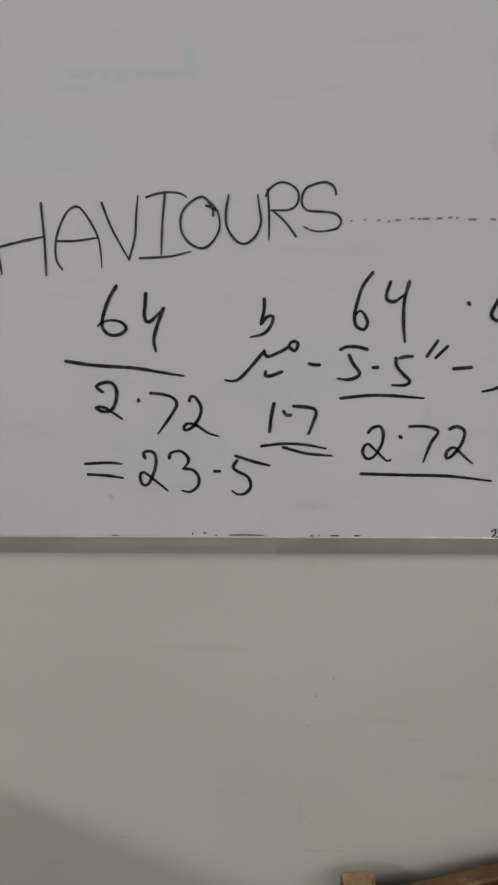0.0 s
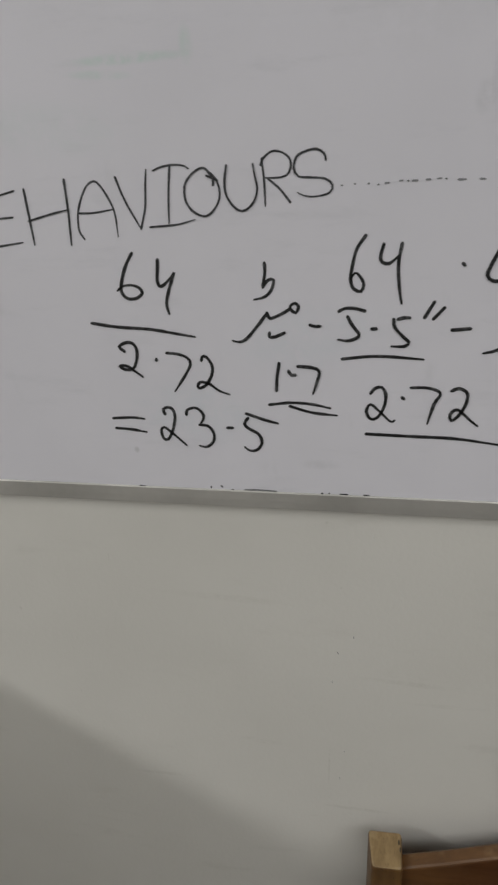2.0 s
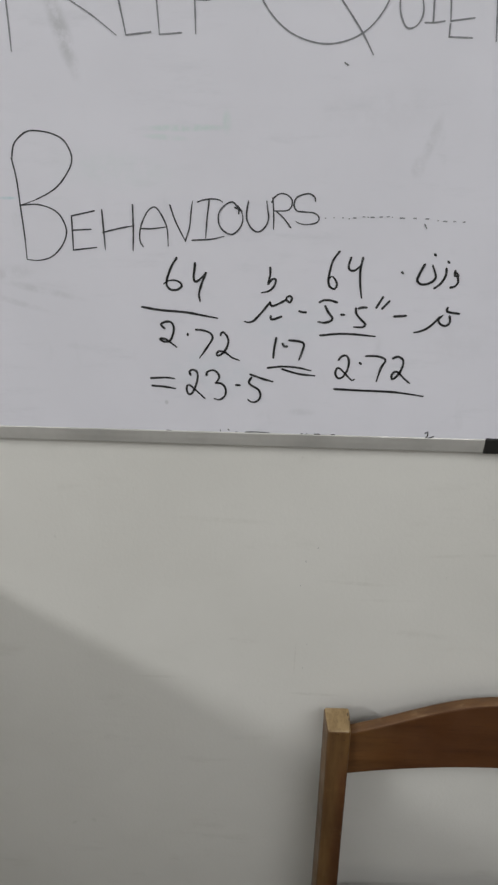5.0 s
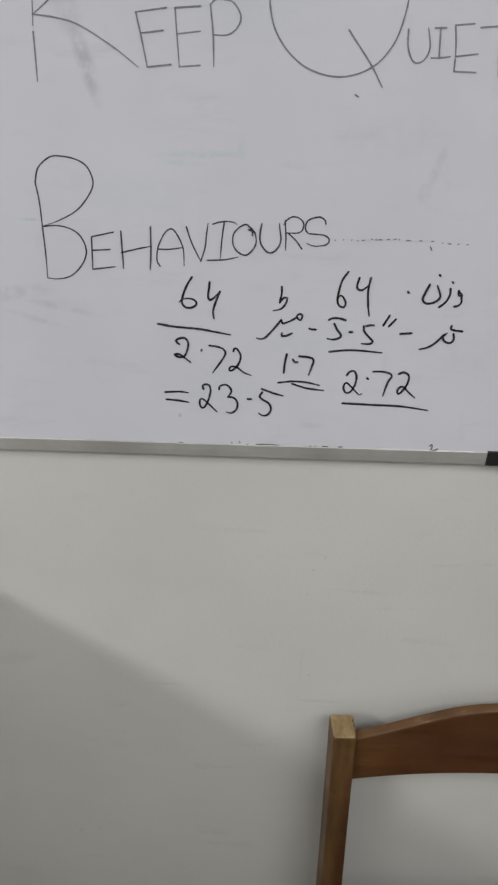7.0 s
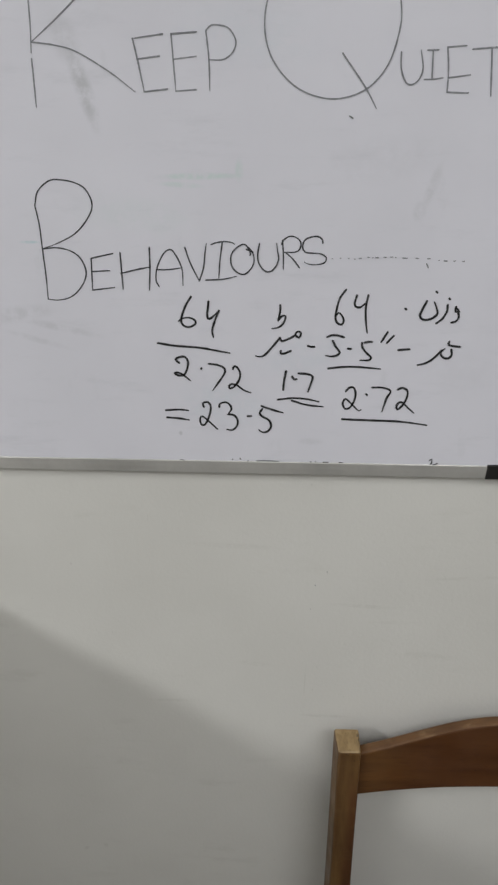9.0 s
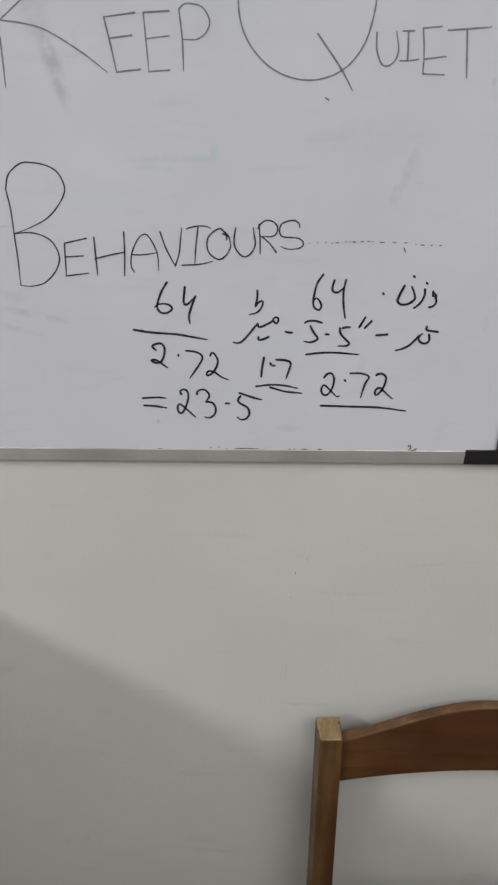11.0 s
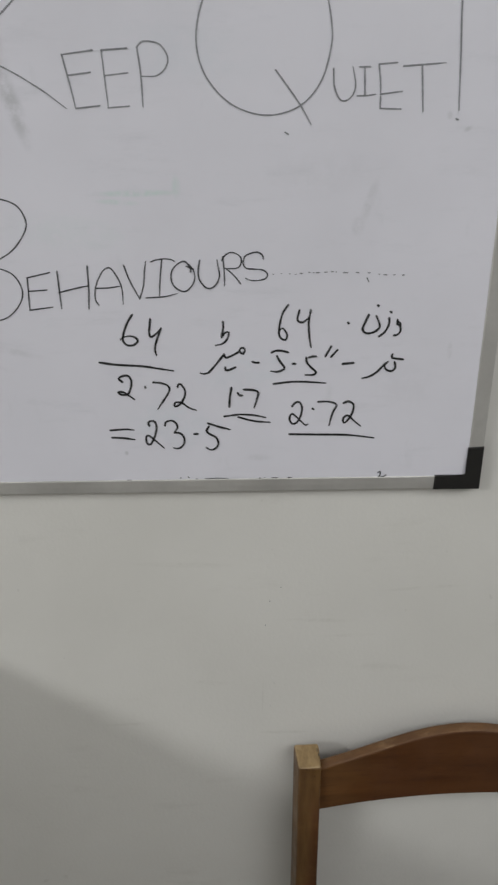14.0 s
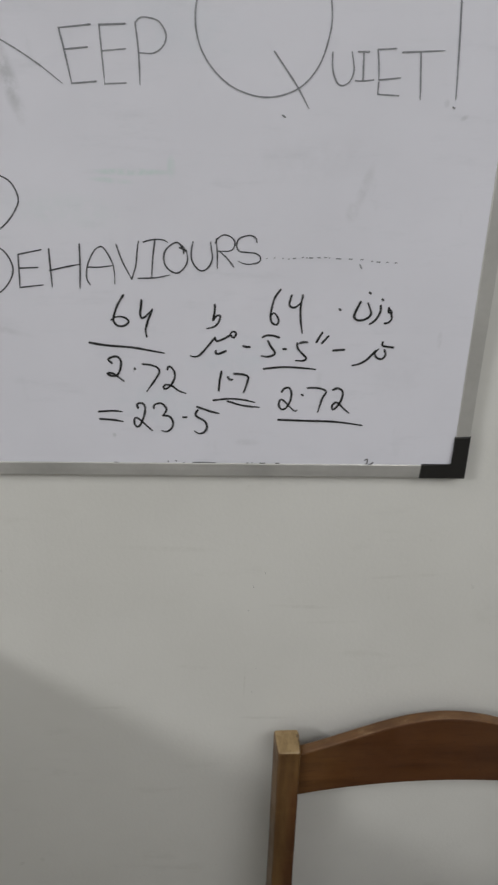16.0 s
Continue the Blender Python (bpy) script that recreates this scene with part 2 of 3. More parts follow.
def box(x0, x1, y0, y1, z0, z1, bevel=0.0, segments=2):
    bm = bmesh.new()
    bmesh.ops.create_cube(bm, size=1.0)
    for v in bm.verts:
        v.co = Vector((x0 + (v.co.x + 0.5) * (x1 - x0), y0 + (v.co.y + 0.5) * (y1 - y0), z0 + (v.co.z + 0.5) * (z1 - z0)))
    if bevel:
        bmesh.ops.bevel(bm, geom=bm.edges[:], offset=bevel, segments=segments, affect="EDGES", profile=0.5)
    return bm


def loft(rings, closed_ends=True):
    """A tube through rings of points, all with the same count."""
    bm = bmesh.new()
    rows = [[bm.verts.new(p) for p in ring] for ring in rings]
    n = len(rows[0])
    for a, c in zip(rows, rows[1:]):
        for i in range(n):
            bm.faces.new((a[i], a[(i + 1) % n], c[(i + 1) % n], c[i]))
    if closed_ends:
        bm.faces.new(rows[0][::-1])
        bm.faces.new(rows[-1])
    return bm


def rounded(half_x, half_y, r, steps=3):
    """A rounded rectangle about the origin, as pairs."""
    out = []
    for cx, cy, start in ((1, 1, 0), (-1, 1, 90), (-1, -1, 180), (1, -1, 270)):
        for k in range(steps + 1):
            a = radians(start + 90 * k / steps)
            out.append((cx * (half_x - r) + r * math.cos(a), cy * (half_y - r) + r * math.sin(a)))
    return out


# ---- the room ----
WALL_Y = 0.0115
for name, size, mat, label in (
    ("wall_north", (-3.6, 3.2, WALL_Y, WALL_Y + 0.2, 0, 2.8), PAINT, "off-white painted wall, faintly stained, behind the whiteboard"),
    ("wall_south", (-3.6, 3.2, -5.8, -5.6, 0, 2.8), PAINT, "plain off-white painted wall"),
    ("wall_west", (-3.8, -3.6, -5.8, WALL_Y + 0.2, 0, 2.8), PAINT, "plain off-white painted wall"),
    ("wall_east", (3.2, 3.4, -5.8, WALL_Y + 0.2, 0, 2.8), PAINT, "plain off-white painted wall"),
    # Added out of view to cast the diagonal shade on the north wall.
    ("wall_partition", (-1.0, -0.87, -1.5, WALL_Y, 0, 1.105), PAINT, "low off-white wall, unseen, added to cast shade"),
    ("floor", (-3.8, 3.4, -5.8, WALL_Y + 0.2, -0.1, 0), FLOOR, "grey terrazzo floor"),
    ("ceiling", (-3.8, 3.4, -5.8, WALL_Y + 0.2, 2.8, 2.9), CEILING_PAINT, "white painted ceiling"),
):
    tagged(part(name, box(*size), mat), label, name.split("_")[0], kind="structure")
north = bpy.data.objects["wall_north"]

# scratches and small dark nicks in the paint under the board
random.seed(4)
for x, z, length, width in ((-0.2349, 1.0637, 2.6, 0.5), (-0.2498, 1.0422, 3.0, 0.55), (-0.244, 0.904, 2, 0.4), (-0.249, 0.861, 2.5, 0.35), (-0.2555, 1.0035, 2, 0.5)):
    bm = box(x - width / 2000, x + width / 2000, WALL_Y - 0.0005, WALL_Y + 0.001, z - length / 2000, z + length / 2000)
    bmesh.ops.rotate(bm, verts=bm.verts, cent=(x, WALL_Y, z), matrix=Matrix.Rotation(radians(random.uniform(-14, 14)), 3, "Y"))
    part("scratch", bm, INK_FAINT, north)

# ---- the whiteboard ----
W, H, RAIL = 1.2, 0.9, 0.0178
board = tagged(new("whiteboard"), "wall-hung whiteboard with aluminium frame, black corners and handwriting", "whiteboard")
board.location = (0, 0, BOARD_Z)
panel = part("panel", box(-W + 0.006, -0.006, 0.0, 0.0100, 0.006, H - 0.006), ENAMEL, board, "white enamel panel with smudged traces of old ink")


def rail(name, along_x, start, end, edge, inward):
    """A frame rail of rounded section; edge is its outer side, inward the sign towards the panel."""
    ring = [(0.001, 0.0113), (0.001, -0.0002), (0.0018, -0.0012), (0.0090, -0.0014), (RAIL - 0.0010, -0.0012), (RAIL, -0.0005), (RAIL, 0.0113)]
    rings = []
    for s in (start, end):
        rings.append([(s, y, edge + inward * u) if along_x else (edge + inward * u, y, s) for u, y in ring])
    return part(name, loft(rings), ALUMINIUM, board, "dull grey aluminium rail")


rail("bottom_rail", True, -W + 0.012, -0.012, 0, 1)
rail("top_rail", True, -W + 0.012, -0.012, H, -1)
rail("side_rail", False, 0.012, H - 0.012, 0, -1)
rail("side_rail", False, 0.012, H - 0.012, -W, 1)


def corner_cap(x, z, sx, sz):
    """An L of black plastic over the frame's corner, its arms 55 mm long; sx and sz point inwards."""
    a, w, t = 0.0555, 0.0190, -0.0008
    shape = [(-t, -t), (a, -t), (a - 0.0012, w), (w + 0.001, w), (w, w + 0.001), (w, a - 0.0012), (-t, a)]
    bm = bmesh.new()
    low = [bm.verts.new((x + sx * u, 0.0113, z + sz * v)) for u, v in shape]
    top = [bm.verts.new((x + sx * u, -0.0030, z + sz * v)) for u, v in shape]
    n = len(shape)
    bm.faces.new(low)
    face = bm.faces.new(top)
    for i in range(n):
        bm.faces.new((low[i], low[(i + 1) % n], top[(i + 1) % n], top[i]))
    bmesh.ops.bevel(bm, geom=[e for e in face.edges], offset=0.0012, segments=2, affect="EDGES", profile=0.5)
    part("corner_cap", bm, PLASTIC, board, "black plastic corner cap")


for x, sx in ((0, -1), (-W, 1)):
    for z, sz in ((0, 1), (H, -1)):
        corner_cap(x, z, sx, sz)

# ---- handwriting on the panel ----
LAYER = [0]


def smooth_line(pairs, step):
    """A curve through the given points, sampled every step or so."""
    pts = [Vector(p) for p in zip(pairs[::2], pairs[1::2])]
    if len(pts) == 2:
        n = max(2, int((pts[1] - pts[0]).length / step))
        return [pts[0].lerp(pts[1], i / n) for i in range(n + 1)]
    ends = [2 * pts[0] - pts[1]] + pts + [2 * pts[-1] - pts[-2]]
    out = []
    for p0, p1, p2, p3 in zip(ends, ends[1:], ends[2:], ends[3:]):
        n = max(2, int((p2 - p1).length / step))
        for i in range(n):
            u = i / n
            out.append(0.5 * (2 * p1 + (p2 - p0) * u + (2 * p0 - 5 * p1 + 4 * p2 - p3) * u * u + (3 * p1 - p0 - 3 * p2 + p3) * u ** 3))
    return out + [pts[-1]]


def written(name, x, z, strokes, width, mat, label=""):
    """A character in millimetres from its lower left corner: each stroke is a thin layer of ink with round, uneven ends."""
    bm = bmesh.new()
    for pairs in strokes:
        LAYER[0] = (LAYER[0] + 1) % 10
        front = -0.00030 - 0.00005 * LAYER[0]
        line = smooth_line(pairs, 2.0)
        count = len(line)
        length = sum((q - p).length for p, q in zip(line, line[1:])) + 1e-6
        rows, gone = [], 0.0
        for i, p in enumerate(line):
            q0, q1 = line[max(0, i - 1)], line[min(count - 1, i + 1)]
            way = (q1 - q0).normalized() if (q1 - q0).length > 1e-9 else Vector((1, 0))
            side = Vector((-way.y, way.x))
            gone += (p - line[i - 1]).length if i else 0
            here = width / 2 * (0.92 + 0.22 * noise.noise((x + p.x * 0.16, z + p.y * 0.16, LAYER[0])))
            here *= 1.0 - 0.42 * max(0.0, gone / length - 0.7) / 0.3 if length > 25 else 1.0
            if i in (0, count - 1):
                tip = p - way * here * (0.9 if i == 0 else -0.9)
                pair = [(tip, here * 0.45), (p, here)]
                pair = pair if i == 0 else pair[::-1]
            else:
                pair = [(p, here)]
            for at, w in pair:
                rows.append([((x + c.x) / 1000, y, (z + c.y) / 1000) for c, y in ((at - side * w, 0.0002), (at - side * w * 0.93, front), (at + side * w * 0.93, front), (at + side * w, 0.0002))])
        verts = [[bm.verts.new(c) for c in row] for row in rows]
        for a, c in zip(verts, verts[1:]):
            for i in range(4):
                bm.faces.new((a[i], a[(i + 1) % 4], c[(i + 1) % 4], c[i]))
        bm.faces.new(verts[0])
        bm.faces.new(verts[-1][::-1])
    return part(name, bm, mat, panel, label)


def fine_pen(name, x, z, *strokes):
    return written(name, x, z, strokes, 1.6, INK_THIN)


def dry_pen(name, x, z, *strokes):
    return written(name, x, z, strokes, 1.6, INK_DRY)


def faint_pen(name, x, z, *strokes):
    return written(name, x, z, strokes, 1.3, INK_FAINT)


def edge_pen(name, x, z, *strokes):
    return written(name, x, z, strokes, 1.2, INK_THIN)


def marker(name, x, z, *strokes):
    return written(name, x, z, strokes, 2.65, INK_BOLD)


dry_pen("letter_k", -540.0, 402.0, (9, 142, 6, 107, 4, 70, 1.7, 47), (1.3, 42, 0.8, 22, 0, 0), (98, 131, 68, 105, 34, 78, 3, 56), (3, 56, 25, 53, 46, 47, 77, 29, 100, 12))
dry_pen("letter_e", -439.0, 414.0, (29, 48, 0, 45), (0, 45, 4, 24, 8, 0), (4, 28, 25, 30), (8, 0, 31, 2))
dry_pen("letter_e", -402.0, 414.0, (24, 49, 0, 48), (0, 48, 1, 23, 2, 0), (1, 27, 23, 29), (2, 0, 22, 1))
dry_pen("letter_p", -369.0, 414.0, (0, 50, 2, 27, 2, 0), (0, 50, 5, 54, 13, 54, 22, 51, 28, 41, 25, 32, 16, 26, 3, 26))
dry_pen("letter_q", -314.0, 396.0, (60, 140, 31, 132, 10, 109, 0, 75, 7, 44, 31, 19, 64, 9, 95, 16, 115, 36, 124, 64, 124, 84, 117, 109, 97, 133, 71, 141), (73, 47, 95, 19, 107, 0))
dry_pen("letter_u", -187.0, 416.0, (0, 27, 1, 13, 6, 2, 12, 0, 18, 4, 21, 13, 18, 28))
dry_pen("letter_i", -164.0, 420.0, (1, 24, 11, 24), (6, 24, 7, 1), (0, 0, 9, 0, 17, 1))
dry_pen("letter_e", -145.0, 408.0, (17, 39, 0, 38), (0, 38, 2, 25, 3, 13), (3, 13, 23, 15), (3, 11, 3, 1), (3, 1, 23, 0))
dry_pen("letter_t", -122.0, 405.0, (0, 39, 19, 40, 39, 41), (17, 40, 19, 21, 21, 0))
dry_pen("exclamation_mark", -73.0, 398.0, (0, 120, 0, 94, 3, 54, 6, 8), (4, 1, 6, 0))
fine_pen("letter_b", -555.0, 211.0, (0, 99, 5, 113, 18, 123, 30, 124, 45, 121, 56, 114, 61, 99, 54, 85, 40, 71, 20, 61, 2, 55), (0, 99, 2, 80, 2, 55, 2, 27, 1, 1), (2, 55, 19, 56, 34, 52, 43, 44, 47, 30, 41, 16, 28, 4, 13, 0, 1, 1))
fine_pen("letter_e", -503.0, 222.0, (26, 39, 2, 34), (2, 34, 1, 16, 0, 0), (2, 20, 21, 21), (0, 0, 25, 3))
fine_pen("letter_h", -470.0, 222.0, (1, 40, 1, 19, 1, 1), (33, 45, 32, 22, 30, 0), (0, 18, 17, 22, 33, 25))
fine_pen("letter_a", -432.0, 226.0, (3, 0, 0, 6, 1, 17, 5, 27, 11, 36, 17, 39, 21, 36, 26, 27, 29, 17, 29, 1), (2, 18, 14, 18, 29, 20))
fine_pen("letter_v", -399.0, 232.0, (0, 35, 5, 19, 14, 0), (14, 0, 19, 14, 21, 28, 23, 39))
fine_pen("letter_i", -378.0, 233.0, (7, 37, 13, 39, 22, 40, 29, 39, 32, 37), (19, 40, 16, 21, 14, 2), (0, 0, 19, 1, 33, 4))
fine_pen("letter_o", -350.0, 239.0, (16, 26, 23, 23), (20, 20, 20, 24, 16, 30, 12, 31, 5, 27, 0, 20, 0, 10, 5, 3, 13, 0, 20, 5, 24, 13, 23, 22, 19, 28))
fine_pen("letter_u", -322.0, 242.0, (2, 29, 0, 18, 1, 9, 7, 1, 13, 0, 19, 5, 22, 13, 21, 21, 20, 29))
fine_pen("letter_r", -297.0, 244.0, (1, 30, 2, 16, 2, 0), (0, 26, 2, 30, 8, 34, 15, 33, 20, 28, 19, 21, 14, 18, 2, 18), (4, 18, 12, 11, 19, 2))
fine_pen("letter_s", -275.0, 249.0, (21, 22, 20, 26, 15, 29, 8, 28, 2, 25, 0, 18, 3, 13, 11, 12, 20, 11, 25, 7, 23, 2, 13, 0, 6, 1, 2, 3))
marker("digit_six", -410.0, 182.0, (15, 33, 9, 24, 4, 12, 3, 5, 7, 0, 14, 0, 19, 4, 17, 8, 11, 10, 4, 9, 0, 6))
marker("digit_four", -378.0, 170.0, (2, 40, 1, 32, 0, 26, 1, 21, 5, 22, 12, 29), (13, 30, 8, 18, 5, 8, 6, 0))
marker("fraction_line", -435.0, 152.0, (0, 11, 19, 8, 46, 6, 64, 3, 81, 0))
marker("digit_two", -418.0, 119.0, (6, 21, 2, 25, 7, 28, 13, 28, 16, 23, 15, 15, 11, 7, 4, 6, 0, 9, 6, 9, 13, 4, 18, 0))
marker("decimal_point", -387.0, 133.0, (0, 1, 0, 0))
marker("digit_seven", -378.0, 107.0, (0, 32, 9, 31, 16, 28, 18, 23, 13, 14, 3, 0))
marker("digit_two", -356.0, 105.0, (5, 28, 6, 31, 9, 31, 13, 24, 12, 16, 7, 8, 2, 5, 0, 6, 2, 10, 9, 9, 17, 3, 25, 0))
marker("equals_sign", -431.0, 70.0, (0, 12, 17, 13, 27, 12), (1, 3, 15, 2, 27, 0))
marker("digit_two", -391.0, 59.0, (5, 28, 4, 32, 8, 34, 12, 32, 13, 25, 10, 14, 5, 5, 1, 6, 0, 13, 3, 16, 10, 10, 20, 0))
marker("digit_three", -368.0, 58.0, (0, 29, 1, 33, 8, 35, 13, 31, 14, 26, 10, 20), (10, 20, 17, 19, 21, 13, 20, 5, 14, 0, 8, 1))
marker("decimal_point", -335.0, 76.0, (0, 0, 4, 0))
marker("digit_five", -322.0, 56.0, (3, 33, 17, 28, 28, 25), (4, 29, 1, 24, 4, 20, 12, 15, 14, 7, 10, 1, 4, 0, 0, 3))
marker("handwritten_letter", -307.0, 180.0, (9, 26, 9, 19, 7, 10), (7, 9, 11, 14, 15, 14, 13, 7, 8, 2, 0, 0))
marker("handwritten_word", -325.0, 148.0, (50, 27, 48, 29, 45, 28, 44, 25, 48, 22, 50, 26), (44, 25, 37, 21, 29, 18, 27, 22), (27, 22, 19, 12, 10, 2, 4, 0, 0, 1), (28, 7, 28, 4, 32, 4, 39, 7))
marker("dash", -267.0, 160.0, (0, 1, 3, 0, 7, 0))
marker("digit_one", -294.0, 109.0, (3, 22, 1, 11, 0, 0))
marker("decimal_point", -284.0, 122.0, (0, 3, 2, 0, 5, 0))
marker("digit_seven", -277.0, 107.0, (0, 22, 11, 21, 16, 18, 14, 9, 11, 0))
marker("double_underline", -300.0, 89.0, (0, 8, 17, 10, 33, 9, 47, 6), (16, 7, 33, 2, 52, 0))
marker("digit_six", -238.0, 185.0, (10, 38, 4, 29, 1, 17, 0, 8, 2, 2, 7, 0, 9, 5, 6, 11, 3, 13, 0, 9))
marker("digit_four", -218.0, 176.0, (2, 41, 0, 33, 1, 29, 6, 28, 12, 33), (14, 41, 12, 28, 13, 12, 15, 0))
marker("digit_five", -247.0, 149.0, (1, 22, 5, 24, 12, 24, 19, 22), (7, 18, 10, 12, 15, 5, 13, 2, 7, 0, 0, 1))
marker("decimal_point", -223.0, 158.0, (0, 0, 3, 0))
marker("digit_five", -209.0, 145.0, (4, 20, 8, 21, 12, 21), (1, 20, 2, 14, 8, 7, 12, 3, 9, 0, 0, 0))
marker("inch_mark", -187.0, 165.0, (6, 12, 0, 1), (13, 8, 6, 0))
marker("underline", -244.0, 135.0, (0, 0, 18, 2, 34, 2, 58, 0))
marker("digit_two", -226.0, 85.0, (3, 23, 6, 27, 11, 28, 14, 22, 13, 12, 8, 3, 3, 2, 0, 8, 3, 14, 10, 8, 18, 0, 21, 1))
marker("decimal_point", -200.0, 104.0, (0, 1, 1, 0))
marker("digit_seven", -194.0, 84.0, (0, 29, 12, 29, 21, 25, 17, 16, 13, 0))
marker("digit_two", -165.0, 83.0, (0, 28, 5, 30, 11, 26, 10, 16, 5, 7, 1, 4, 0, 9, 5, 13, 14, 5, 20, 0))
marker("underline", -226.0, 68.0, (0, 6, 32, 5, 66, 4, 97, 0))
marker("dash", -168.0, 157.0, (0, 0, 12, 1))
marker("handwritten_word", -148.0, 187.0, (6, 24, 2, 15, 0, 8, 4, 4, 12, 5, 18, 10, 17, 16, 14, 23), (15, 34, 16, 33), (28, 20, 28, 13, 24, 5, 18, 0), (29, 27, 30, 26), (37, 18, 37, 13, 41, 13, 38, 16), (40, 12, 41, 6, 38, 2, 34, 1))
marker("dot", -164.0, 202.0, (0, 1, 1, 0))
marker("handwritten_word", -146.0, 140.0, (35, 18, 36, 12, 33, 8, 27, 9, 24, 14, 28, 19), (25, 17, 16, 7, 8, 2, 0, 0), (32, 27, 32, 23, 44, 21))
edge_pen("squiggle", -122.0, 17.0, (0, 6, 3, 8, 3, 3, 1, 0, 7, 1, 10, 3))
edge_pen("ink_speck", -354.0, 19.0, (0, 1, 0, 0))
edge_pen("ink_speck", -345.0, 20.0, (0, 1, 1, 0))
edge_pen("ink_speck", -336.0, 18.0, (0, 0, 1, 0))
faint_pen("ink_smear", -325.0, 18.4, (0, 0, 12, 0.4, 27, 0))
edge_pen("ink_speck", -246.0, 18.3, (0, 0, 6, 0))
edge_pen("ink_speck", -227.0, 18.3, (0, 0, 4, 0))
edge_pen("ink_speck", -417.0, 17.0, (0, 1, 7, 0))
faint_pen("ink_speck", -146.0, 246.0, (0, 4, 2, 0))
faint_pen("ink_speck", -232.0, 388.0, (0, 2, 3, 0))

edge_pen("ink_speck", -261.0, 18.3, (0, 0, 1, 0))
edge_pen("ink_speck", -255.0, 18.4, (0, 0, 0, 0.5))

# a row of dots and short dashes after the heading: start, height, length in millimetres
random.seed(11)
for x, z, dash in (
    (-244, 255.2, 0.6), (-235.6, 255.8, 0.6), (-227, 255.5, 0.7), (-220.6, 254.8, 0.4), (-216, 255.6, 2.4), (-207, 256.6, 1.8), (-202, 256.4, 0.5), (-199, 256.3, 3.0),
    (-190.5, 256.6, 2.4), (-183.5, 256.8, 2.2), (-178.5, 256.7, 0.5), (-170.8, 255.8, 4.4), (-157.6, 255.7, 2.8), (-145.5, 255.1, 2.4), (-133.9, 253.4, 0.5),
    (-128.5, 253.0, 3.2), (-118.5, 252.6, 1.6), (-109.5, 252.2, 1.8),
):
    strong = dash > 2.3
    written("dash" if dash > 1 else "dot", x, z, [(0, 0, dash, random.uniform(-0.3, 0.3))], 1.35 if strong else 1.1, INK_DRY if dash > 1 else INK_FAINT)

# ---- the chair ----
chair = tagged(new("wooden_chair"), "varnished brown wooden chair with dark vinyl seat standing against the wall", "chair")
chair.location, chair.rotation_euler = (0.020, -0.0173, 0), (0, 0, radians(2.0))
SEAT = 0.438


def post_section(side, outer_back, outer_front, inner, cy, depth, r=0.0035, steps=3):
    """A four-cornered section with rounded corners; its outer side runs in towards the front."""
    corners = [Vector((outer_back, cy + depth)), Vector((outer_front, cy - depth)), Vector((inner, cy - depth)), Vector((inner, cy + depth))]
    out = []
    for i, c in enumerate(corners):
        a, e = (corners[i - 1] - c).normalized(), (corners[(i + 1) % 4] - c).normalized()
        for k in range(steps + 1):
            u = k / steps
            p = c + a * r * (1 - u) ** 2 + e * r * u * u
            out.append((side * p.x, p.y))
    return out


def back_post(side):
    rings = []
    for z, ob, of, inn, cy, d in ((0.0, 0.243, 0.239, 0.209, 0.0, 0.015), (0.20, 0.2455, 0.2405, 0.2065, -0.010, 0.017), (SEAT, 0.2428, 0.2388, 0.2057, -0.016, 0.018), (0.62, 0.2395, 0.2352, 0.2036, -0.007, 0.0178), (0.784, 0.2374, 0.2333, 0.2015, 0.0, 0.0178)):
        rings.append([(u, v, z) for u, v in post_section(side, ob, of, inn, cy, d)])
    for lift, shrink in ((0.0170, 0.0), (0.0205, 0.0008), (0.0218, 0.0022)):
        rings.append([(u, v, 0.784 + lift + 0.25 * v * lift / 0.0218) for u, v in post_section(side, 0.2373 - shrink, 0.2332 - shrink, 0.2014 + shrink, 0.0, 0.0178 - shrink)])
    post = part("back_post", loft(rings), WOOD_POST, chair, "honey-coloured wooden post with a pale worn top")
    post.data.materials.append(END_GRAIN)
    for face in post.data.polygons:
        if face.center.z > 0.79 and face.normal.z > 0.45:
            face.material_index = 1
    # two dark chips beside the inner edge of the bared top
    for x, y, length in ((0.2048, 0.008, 5.5), (0.2034, 0.001, 4.0)):
        at = 0.8056 + 0.25 * y
        part("chip", box(side * x - 0.0006, side * x + 0.0006, y - length / 2000, y + length / 2000, at - 0.002, at + 0.0006), PLASTIC, post)


back_post(-1)
back_post(1)

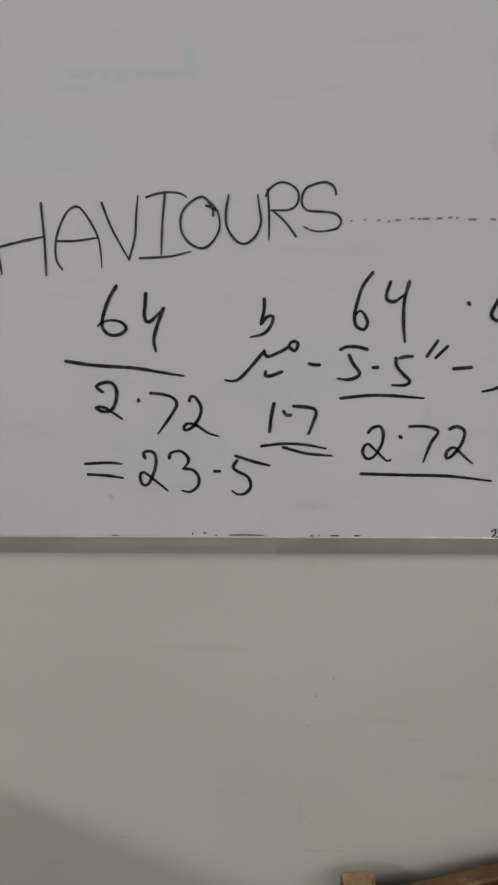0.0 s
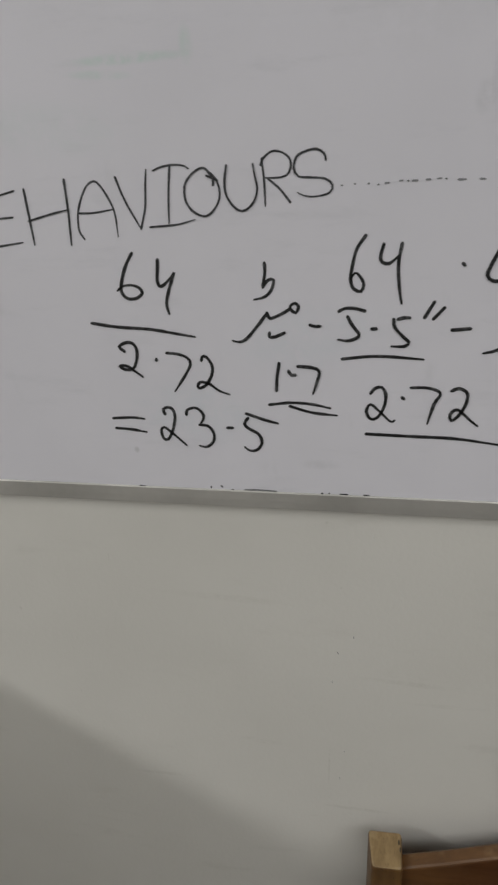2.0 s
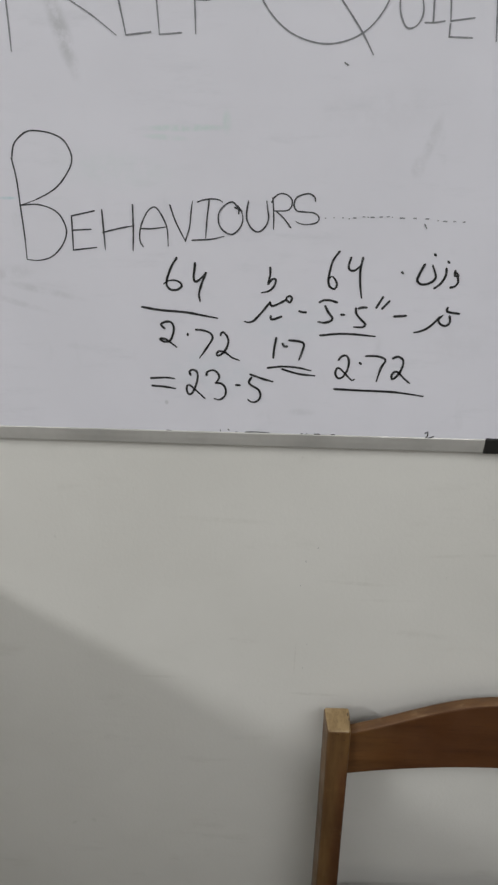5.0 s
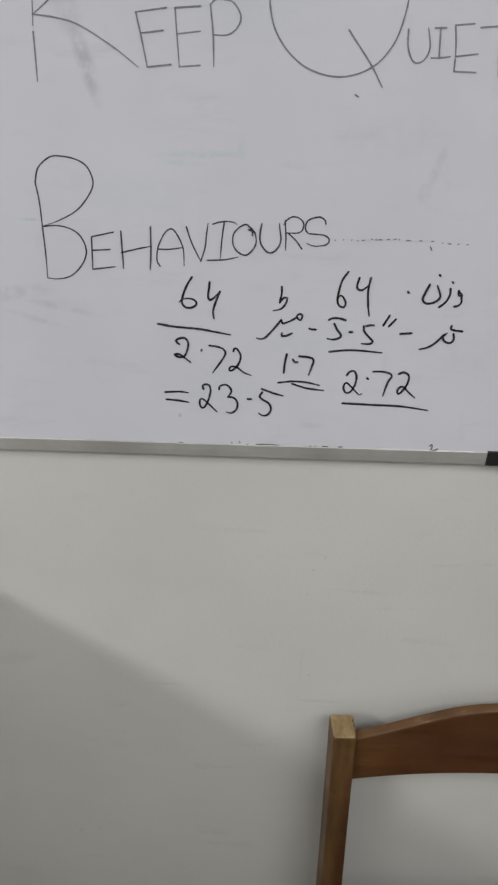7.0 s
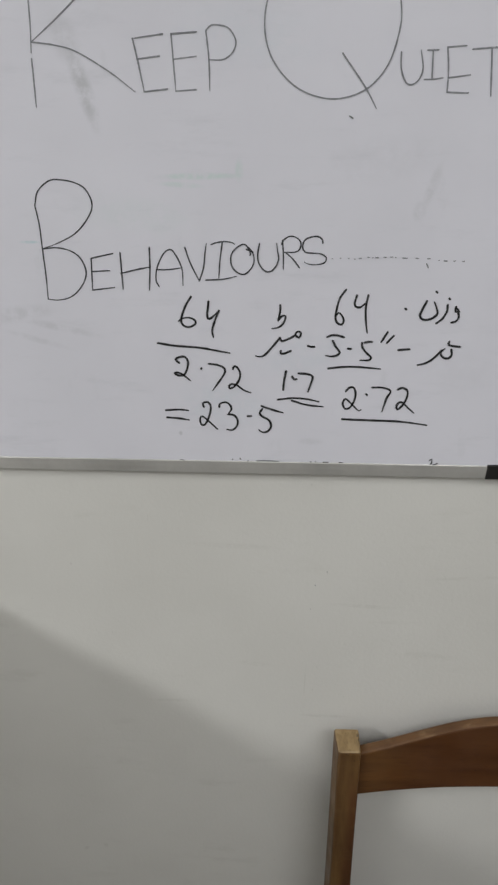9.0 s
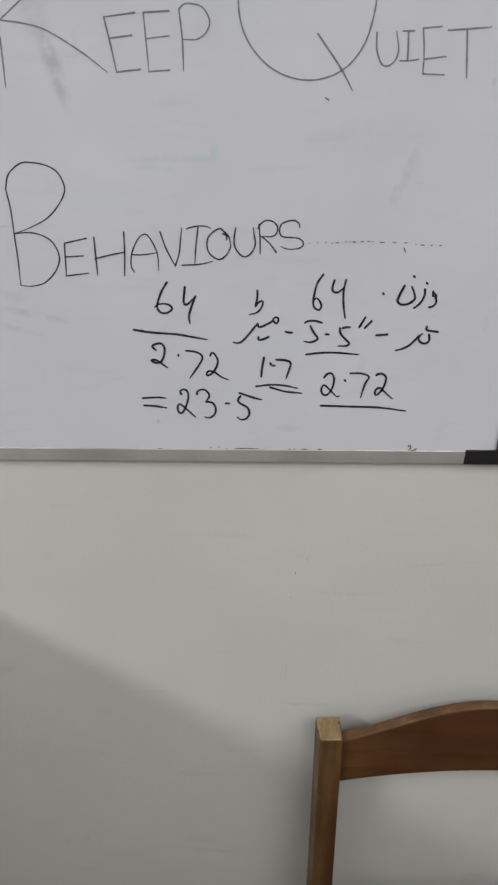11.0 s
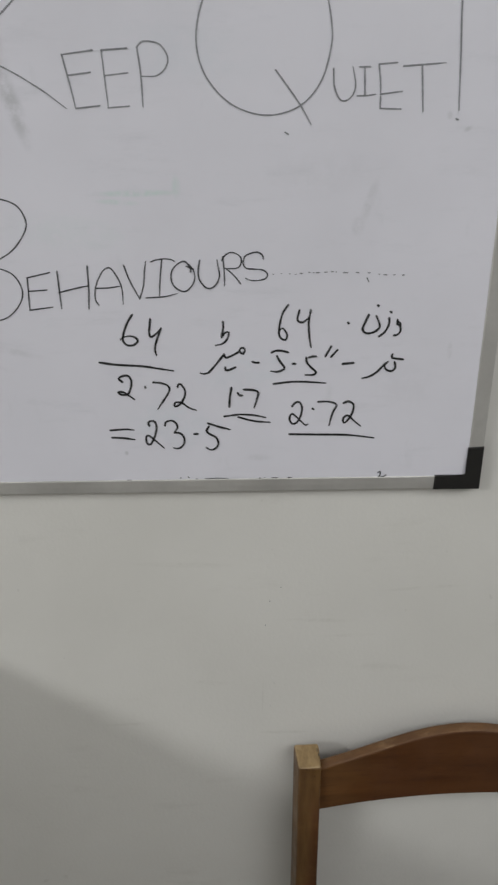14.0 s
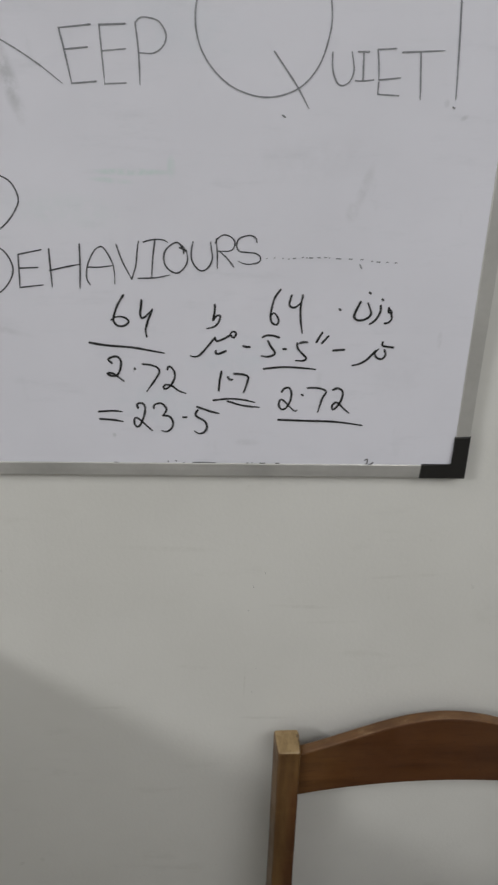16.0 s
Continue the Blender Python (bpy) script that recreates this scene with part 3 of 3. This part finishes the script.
# crest rail: an arched board let in between the posts
def crest_ring(x):
    u = min(1.0, abs(x) / 0.202)
    top = 0.7920 + 0.0580 * (0.5 * (1 - u * u) + 0.5 * (0.5 + 0.5 * math.cos(math.pi * u)))
    low = 0.709 + 0.0185 * (1 - u * u)
    bow = 0.002 * (1 - u * u)
    r = 0.003
    f, k = -0.0110 + bow, 0.0070 + bow
    return [(x, f, low + r), (x, f + r, low), (x, k - r, low), (x, k, low + r), (x, k, top - r), (x, k - r, top), (x, f + r, top), (x, f + 0.0008, top - 0.0012), (x, f, top - r)]


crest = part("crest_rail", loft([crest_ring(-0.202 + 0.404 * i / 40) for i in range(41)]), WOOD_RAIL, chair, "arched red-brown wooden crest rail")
# Upward faces take a paler colour: rubbed wood with a highlight painted in.
crest.data.materials.append(WOOD_LIT_EDGE)
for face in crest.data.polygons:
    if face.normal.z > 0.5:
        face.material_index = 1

# seat frame, cushion and front legs
part("seat_back_rail", box(-0.2055, 0.2055, -0.035, -0.007, SEAT - 0.06, SEAT, 0.003), WOOD_BACK_RAIL, chair, "dark mottled seat rail")
for side in (-1, 1):
    rings = []
    for y, cx in ((-0.0345, 0.2265), (-0.45, 0.236)):
        rings.append([(side * cx + u, y, SEAT - 0.060 + v) for u, v in rounded(0.0155, 0.028, 0.004)])
    part("seat_side_rail", loft(rings), WOOD_SEAT, chair, "pale worn seat rail")
    rings = [[(side * 0.226 + u, -0.435 + v, z) for u, v in rounded(h, h, 0.004)] for z, h in ((0.0, 0.014), (SEAT - 0.077, 0.0185))]
    part("front_leg", loft(rings), WOOD_POST, chair)
part("seat_front_rail", box(-0.214, 0.214, -0.463, -0.433, SEAT - 0.065, SEAT - 0.005, 0.003), WOOD_SEAT, chair)
rings = []
for lift, inset in ((-0.03, 0.0), (-0.006, 0.0), (0.002, 0.003), (0.006, 0.012), (0.009, 0.04), (0.010, 0.1)):
    rings.append([(u, -0.2335 + v, SEAT - 0.004 + lift) for u, v in rounded(0.2095 - inset, 0.1975 - inset, 0.012)])
part("cushion", loft(rings), VINYL, chair, "dark padded vinyl seat", smooth=True)
